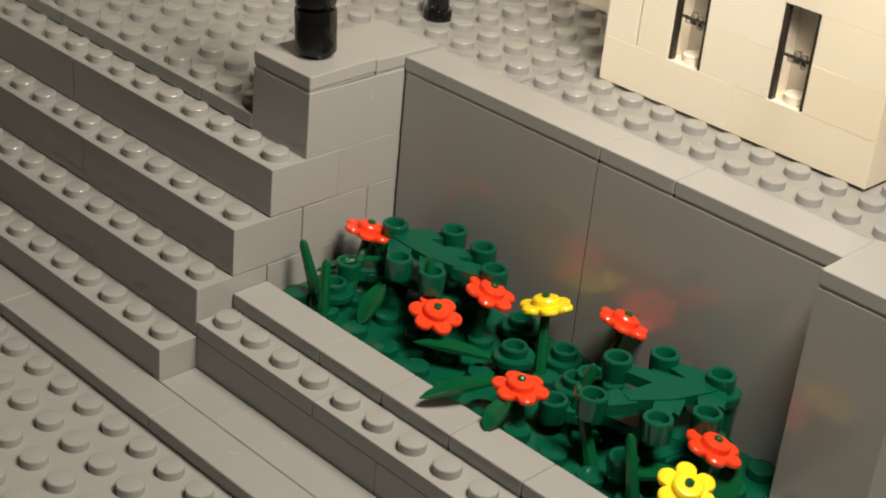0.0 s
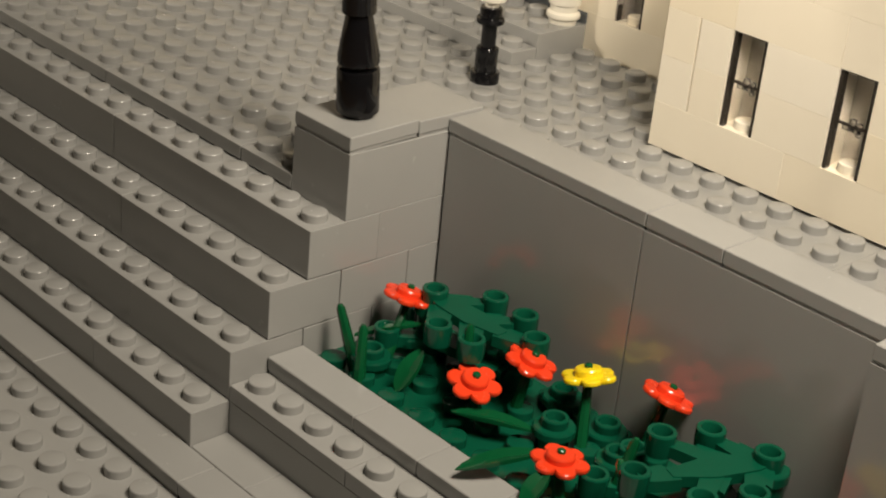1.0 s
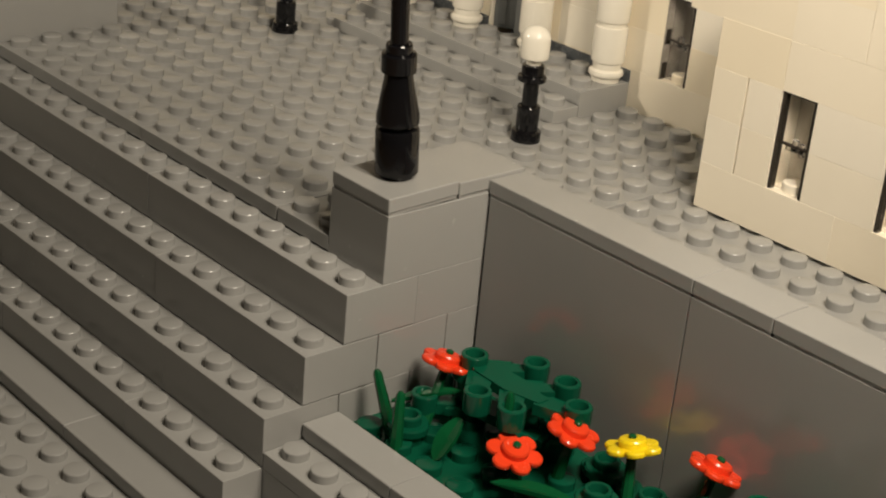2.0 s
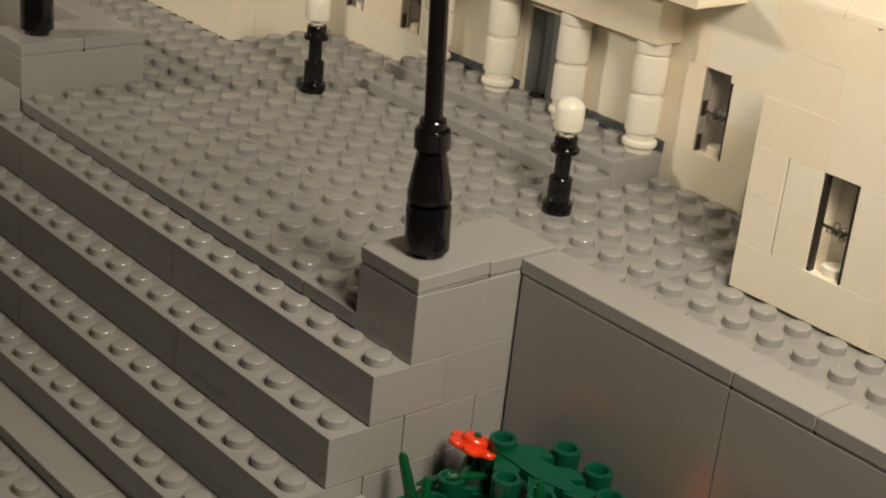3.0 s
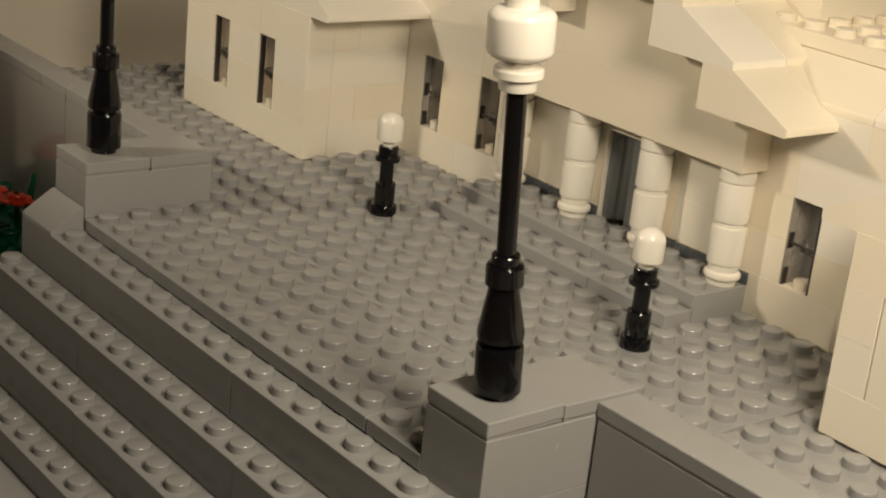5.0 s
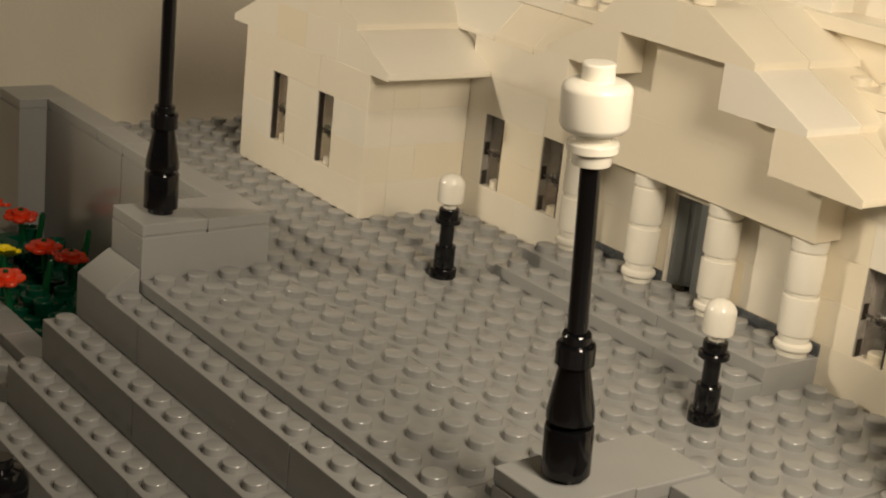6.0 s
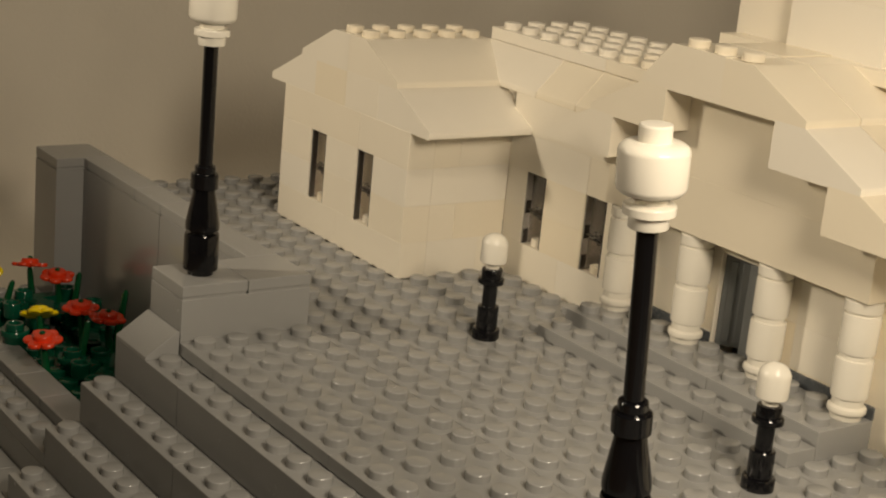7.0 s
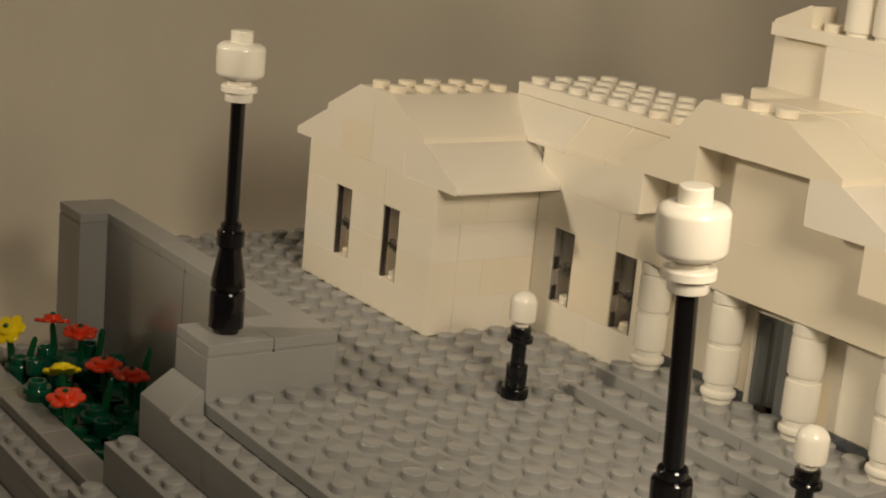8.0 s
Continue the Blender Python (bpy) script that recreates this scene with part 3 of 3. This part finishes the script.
def petals_mesh(material):
    """A flower head of six round petals about a stud."""
    bm = bmesh.new()
    n = 60
    prof = ((-0.06, 0.94), (-0.025, 1.0), (0.035, 1.0), (0.07, 0.94))
    rings = []
    for z, s in prof:
        ring = []
        for k in range(n):
            a = 2 * math.pi * k / n
            r = 0.40 + 0.21 * abs(math.cos(3 * a)) ** 0.6
            ring.append(bm.verts.new((s * r * math.cos(a), s * r * math.sin(a), z + 0.10 * (r - 0.3))))
        rings.append(ring)
    for lo, hi in zip(rings, rings[1:]):
        for k in range(n):
            bm.faces.new((lo[k], lo[(k + 1) % n], hi[(k + 1) % n], hi[k]))
    bm.faces.new(rings[-1])
    bm.faces.new(rings[0][::-1])
    add_lathe(bm, ((0.3, 0.05), (0.3, 0.2), (0.27, 0.24), (0.2, 0.25)), 0, 0, 24)
    return finish(bm, "petals", material)


PETALS = {"red": petals_mesh(RED), "yellow": petals_mesh(YELLOW)}
bm = bmesh.new()
add_lathe(bm, ((0.09, 0.2), (0.09, 0.30), (0.05, 0.33)), 0, 0, 12)
CENTRE = finish(bm, "centre", LEAF)
SOIL = -3.2


def flower(head, foot, color, tilt=(0, 0, 0)):
    o = Vector((foot[0], foot[1], SOIL))
    f = thing("flower", o, f"{'orange-red' if color == 'red' else 'yellow'} six-petalled toy flower on a green stem", "flower", "flowers in the planters")
    bm = bmesh.new()
    blade(bm, (0, 0, 0), Vector(head) - o - Vector((0, 0, 0.05)), 0.15, 0.10)
    part("stem", bm, LEAF, f)
    h = part("petals", PETALS[color], RED, f, at=Vector(head) - o)
    h.rotation_euler = [radians(a) for a in tilt]
    c = part("centre", CENTRE, LEAF, h)
    return f


def tube(bm, x, y, z, h=0.55, r=0.3):
    """A hollow stud at the end of a branch."""
    add_lathe(bm, ((r * 0.95, z - h), (r, z - h * 0.5), (r, z - 0.03), (r * 0.93, z), (r * 0.7, z), (r * 0.64, z - 0.03), (r * 0.62, z - 0.42)), x, y, 20)


def flat_plate(bm, pts, z0, z1):
    """A flat plate with the outline pts."""
    lo, hi = [bm.verts.new((a, b, z0)) for a, b in pts], [bm.verts.new((a, b, z1)) for a, b in pts]
    bm.faces.new(lo[::-1]), bm.faces.new(hi)
    n = len(pts)
    for i in range(n):
        bm.faces.new((lo[i], lo[(i + 1) % n], hi[(i + 1) % n], hi[i]))


def shrub(ends, z):
    """A leaf element like a fishbone: from the first end a broad spine runs out, and flat arms fork off it to hollow studs."""
    root = Vector(ends[0])
    mid = sum((Vector(e) for e in ends), Vector((0, 0))) / len(ends)
    o = Vector((mid.x, mid.y, SOIL))
    s = thing("shrub", o, "dark green branching toy foliage with hollow studs", "shrub", "foliage in the planters")
    rel = [Vector(e) - mid for e in ends]
    axis = -rel[0].normalized()
    across = Vector((-axis.y, axis.x))
    reach = max(d.dot(axis) for d in rel)
    start, top = rel[0], z - o.z - 0.16
    bm = bmesh.new()
    run = reach - rel[0].dot(axis) - 0.75
    flat_plate(bm, [tuple(start + axis * u + across * v) for u, v in ((0.1, -0.2), (0.35, -0.30), (run * 0.6, -0.34), (run, -0.14), (run, 0.14), (run * 0.6, 0.34), (0.35, 0.30), (0.1, 0.2))], top - 0.24, top)
    for k, d in enumerate(rel[1:]):
        off = (d - start).dot(across)
        back = max(0.25, min(run - 0.1, (d - start).dot(axis) - 0.75 * abs(off) - 0.1))
        joint = start + axis * back
        v = d - joint
        n = v.length
        along, side = v / n, Vector((-v.y, v.x)) / n
        dz = 0.007 * (k + 1)
        flat_plate(bm, [tuple(joint + along * a + side * b) for a, b in ((-0.05, 0.24), (n * 0.5, 0.21), (n - 0.12, 0.15), (n - 0.12, -0.15), (n * 0.5, -0.21), (-0.05, -0.24))], top - 0.26 - dz, top - dz)
        # a short blunt spike on the outer side of the arm
        sgn = 1 if off > 0 else -1
        flat_plate(bm, [tuple(joint + along * a + side * (b * sgn)) for a, b in ((n * 0.05, 0.1), (n * 0.12, 0.36), (n * 0.58, 0.33), (n * 0.45, 0.1))], top - 0.2 - dz, top - 0.03 - dz)
    part("branch_plate", bm, GREEN, s)
    for ex, ey in ends:
        bm = bmesh.new()
        tube(bm, 0, 0, 0.02, 0.5, 0.31)
        part("hollow_stud", bm, GREEN, s, at=Vector((ex, ey, z)) - o)
    # a flange and a thick foot below the root
    bm = bmesh.new()
    add_lathe(bm, ((0.42, 0), (0.42, top - 0.42), (0.47, top - 0.4), (0.47, top - 0.2), (0.45, top - 0.17)), start.x, start.y, 22)
    part("foot", bm, GREEN, s)
    return s


def leaf(base, tip, width, label="glossy dark green pointed toy leaf"):
    """A pointed leaf blade, keeled along its middle."""
    o = Vector(base)
    d = Vector(tip) - o
    n = d.length
    bm = bmesh.new()
    side = Vector((-d.y, d.x, 0)).normalized()
    up = side.cross(d).normalized() * -1
    if up.z < 0:
        up = -up
    top, bot = [], []
    K = 10
    for k in range(K + 1):
        t = k / K
        w = width * (math.sin(math.pi * min(1, t * 0.86 + 0.08)) ** 0.8) * (1 if t < 1 else 0.15)
        c = d * t + up * (0.14 * math.sin(math.pi * t) * n * 0.35)
        f = 0.12 + 0.88 * math.sin(math.pi * min(1.0, t * 0.92 + 0.08))
        top.append([bm.verts.new(c - side * w + up * 0.05 * f), bm.verts.new(c - up * 0.02 * f), bm.verts.new(c + side * w + up * 0.05 * f)])
        bot.append([bm.verts.new(c - side * w - up * 0.05 * f), bm.verts.new(c - up * 0.13 * f), bm.verts.new(c + side * w - up * 0.05 * f)])
    for a, b in zip(top, top[1:]):
        bm.faces.new((a[0], a[1], b[1], b[0])), bm.faces.new((a[1], a[2], b[2], b[1]))
    for a, b in zip(bot, bot[1:]):
        bm.faces.new((b[0], b[1], a[1], a[0])), bm.faces.new((b[1], b[2], a[2], a[1]))
    for k in range(K):
        bm.faces.new((top[k][0], top[k + 1][0], bot[k + 1][0], bot[k][0]))
        bm.faces.new((bot[k][2], bot[k + 1][2], top[k + 1][2], top[k][2]))
    for k in (0, K):
        bm.faces.new((*top[k], *bot[k][::-1]))
    me = finish(bm, "leaf", LEAF)
    ob = part("leaf", me, LEAF, at=base)
    return tagged(ob, label, "leaf", "leaves in the planters")


def grass(base, tip):
    o = Vector(base)
    bm = bmesh.new()
    blade(bm, (0, 0, 0), Vector(tip) - o, 0.16, 0.10)
    return tagged(part("grass_stalk", bm, LEAF, at=base), "upright green toy grass stalk", "grass", "grass stalks in the planters")


flower((0.94, 2.2, -1.81), (1.3, 1.3, SOIL), "red", (-16, 6, 10))
flower((4.05, 1.42, -2.29), (4.1, 1.6, SOIL), "red", (12, 10, 40))
flower((4.52, 2.62, -1.95), (4.4, 2.4, SOIL), "red", (-12, 14, 0))
flower((5.85, 3.0, -1.77), (6.4, 2.4, SOIL), "yellow", (-8, -12, 20))
flower((7.62, 3.42, -1.51), (7.3, 3.2, SOIL), "red", (-22, 8, 0))
flower((7.2, 0.8, -2.33), (7.5, 0.6, SOIL), "red", (-2, 2, 30))
flower((11.28, 1.85, -1.99), (11.1, 2.0, SOIL), "red", (-12, 12, 10))
flower((11.62, 0.62, -2.19), (11.4, 0.8, SOIL), "yellow", (16, 14, 15))
shrub(((1.38, 2.64), (2.41, 3.55), (3.42, 3.5), (4.3, 2.95), (3.55, 1.73), (2.65, 1.58)), -1.5)
shrub(((10.14, 3.55), (8.91, 3.26), (8.41, 2.33), (9.02, 0.84), (10.34, 1.23), (10.82, 2.18)), -1.5)
shrub(((3.4, 3.2), (2.0, 3.6), (0.6, 2.9), (1.0, 1.6), (3.6, 2.0)), -2.35)
shrub(((10.6, 2.8), (9.2, 3.4), (7.6, 2.6), (7.8, 1.2), (10.0, 0.8)), -2.4)


def sprout(x, y, z):
    """A round leafy foot with one hollow stud."""
    sp = thing("sprout", (x, y, SOIL), "dark green round toy sprout with a hollow stud", "plant", "foliage in the planters")
    bm = bmesh.new()
    add_lathe(bm, ((0.36, 0), (0.36, z - SOIL - 0.42), (0.47, z - SOIL - 0.38), (0.47, z - SOIL - 0.24), (0.44, z - SOIL - 0.2)), 0, 0, 24)
    part("foot", bm, GREEN, sp)
    bm = bmesh.new()
    tube(bm, 0, 0, 0, 0.3)
    part("hollow_stud", bm, GREEN, sp, at=(0, 0, z - SOIL))
    return sp


for x, y, z in ((-27.75, -0.05, -2.15), (-25.5, 1.0, -2.4), (-30.5, 0.35, -2.3), (5.85, 2.1, -2.4), (7.5, 2.25, -2.4), (1.25, 0.95, -2.55), (6.3, 3.3, -2.7), (4.9, 3.4, -2.6)):
    sprout(x, y, z)
grass((1.05, 0.7, SOIL), (0.5, 0.57, -1.7))
grass((1.6, 0.32, SOIL), (1.44, 0.49, -1.77))
grass((3.4, 1.75, SOIL), (3.4, 1.8, -1.25))
grass((9.2, 0.9, SOIL), (8.5, 1.0, -1.6))
grass((8.0, 1.5, SOIL), (8.3, 1.7, -1.5))
grass((10.6, 0.5, SOIL), (10.2, 0.6, -1.7))
leaf((2.45, 1.35, -2.2), (2.5, 0.62, -3.0), 0.24)
leaf((0.35, 1.2, -2.75), (1.6, 2.2, -2.2), 0.16)
leaf((5.6, 1.75, -2.75), (4.1, 0.75, -2.7), 0.2)
leaf((6.75, 0.75, -2.3), (5.95, -0.85, -2.55), 0.22)
leaf((7.3, 0.35, -2.3), (7.35, -0.35, -2.78), 0.22)
leaf((11.6, 2.2, -2.2), (11.9, 1.5, -3.0), 0.26)
leaf((9.9, 0.5, -2.8), (11.0, 1.6, -2.6), 0.24)

# the far planter
FAR = ((-31.7, 0.38, -1.75, "yellow", (34, 24, 0)), (-31.6, 1.85, -1.55, "red", (-10, -14, 10)), (-30.7, 2.5, -1.75, "red", (4, 4, 30)), (-27.3, 1.98, -1.75, "red", (2, 2, 15)), (-27.35, 0.6, -1.8, "yellow", (-17, -26, 20)), (-26.1, 2.4, -1.75, "red", (-2, 4, 50)), (-25.4, 0.0, -1.95, "red", (8, 6, 0)))
for x, y, z, c, tilt in FAR:
    flower((x, y, z), (x + 0.15, y + 0.1, SOIL), c, tilt)
shrub(((-30.9, 1.4), (-30.8, 2.9), (-29.2, 3.2), (-28.4, 2.2), (-28.5, 0.9), (-29.8, 0.6)), -2.2)
shrub(((-25.4, 1.9), (-25.2, 3.2), (-23.6, 3.3), (-22.9, 2.3), (-23.2, 0.8), (-24.6, 0.9)), -2.5)
for x, y, tx, ty, tz in ((-30.9, 0.6, -30.6, 0.9, -1.7), (-27.2, 3.2, -27.1, 3.45, -1.2), (-25.5, 1.2, -25.5, 1.5, -1.5), (-30.1, 2.8, -30.2, 3.1, -1.5)):
    grass((x, y, SOIL), (tx, ty, tz))


# a small dark figure at the foot of the stairs, seen from behind as one plain shape
bm = bmesh.new()
add_lathe(bm, ((0.5, 0), (0.52, 1.3), (0.62, 1.45), (0.42, 2.6), (0.3, 2.72), (0.55, 2.8), (0.64, 3.0), (0.64, 3.55), (0.5, 3.8), (0.3, 3.86), (0.3, 4.05), (0.26, 4.08)), 0, 0, 24)
tagged(part("figurine", bm, BLACK, at=(-10.9, -5.6, -4.59)), "small glossy black toy figurine on the studded ground", "figurine")
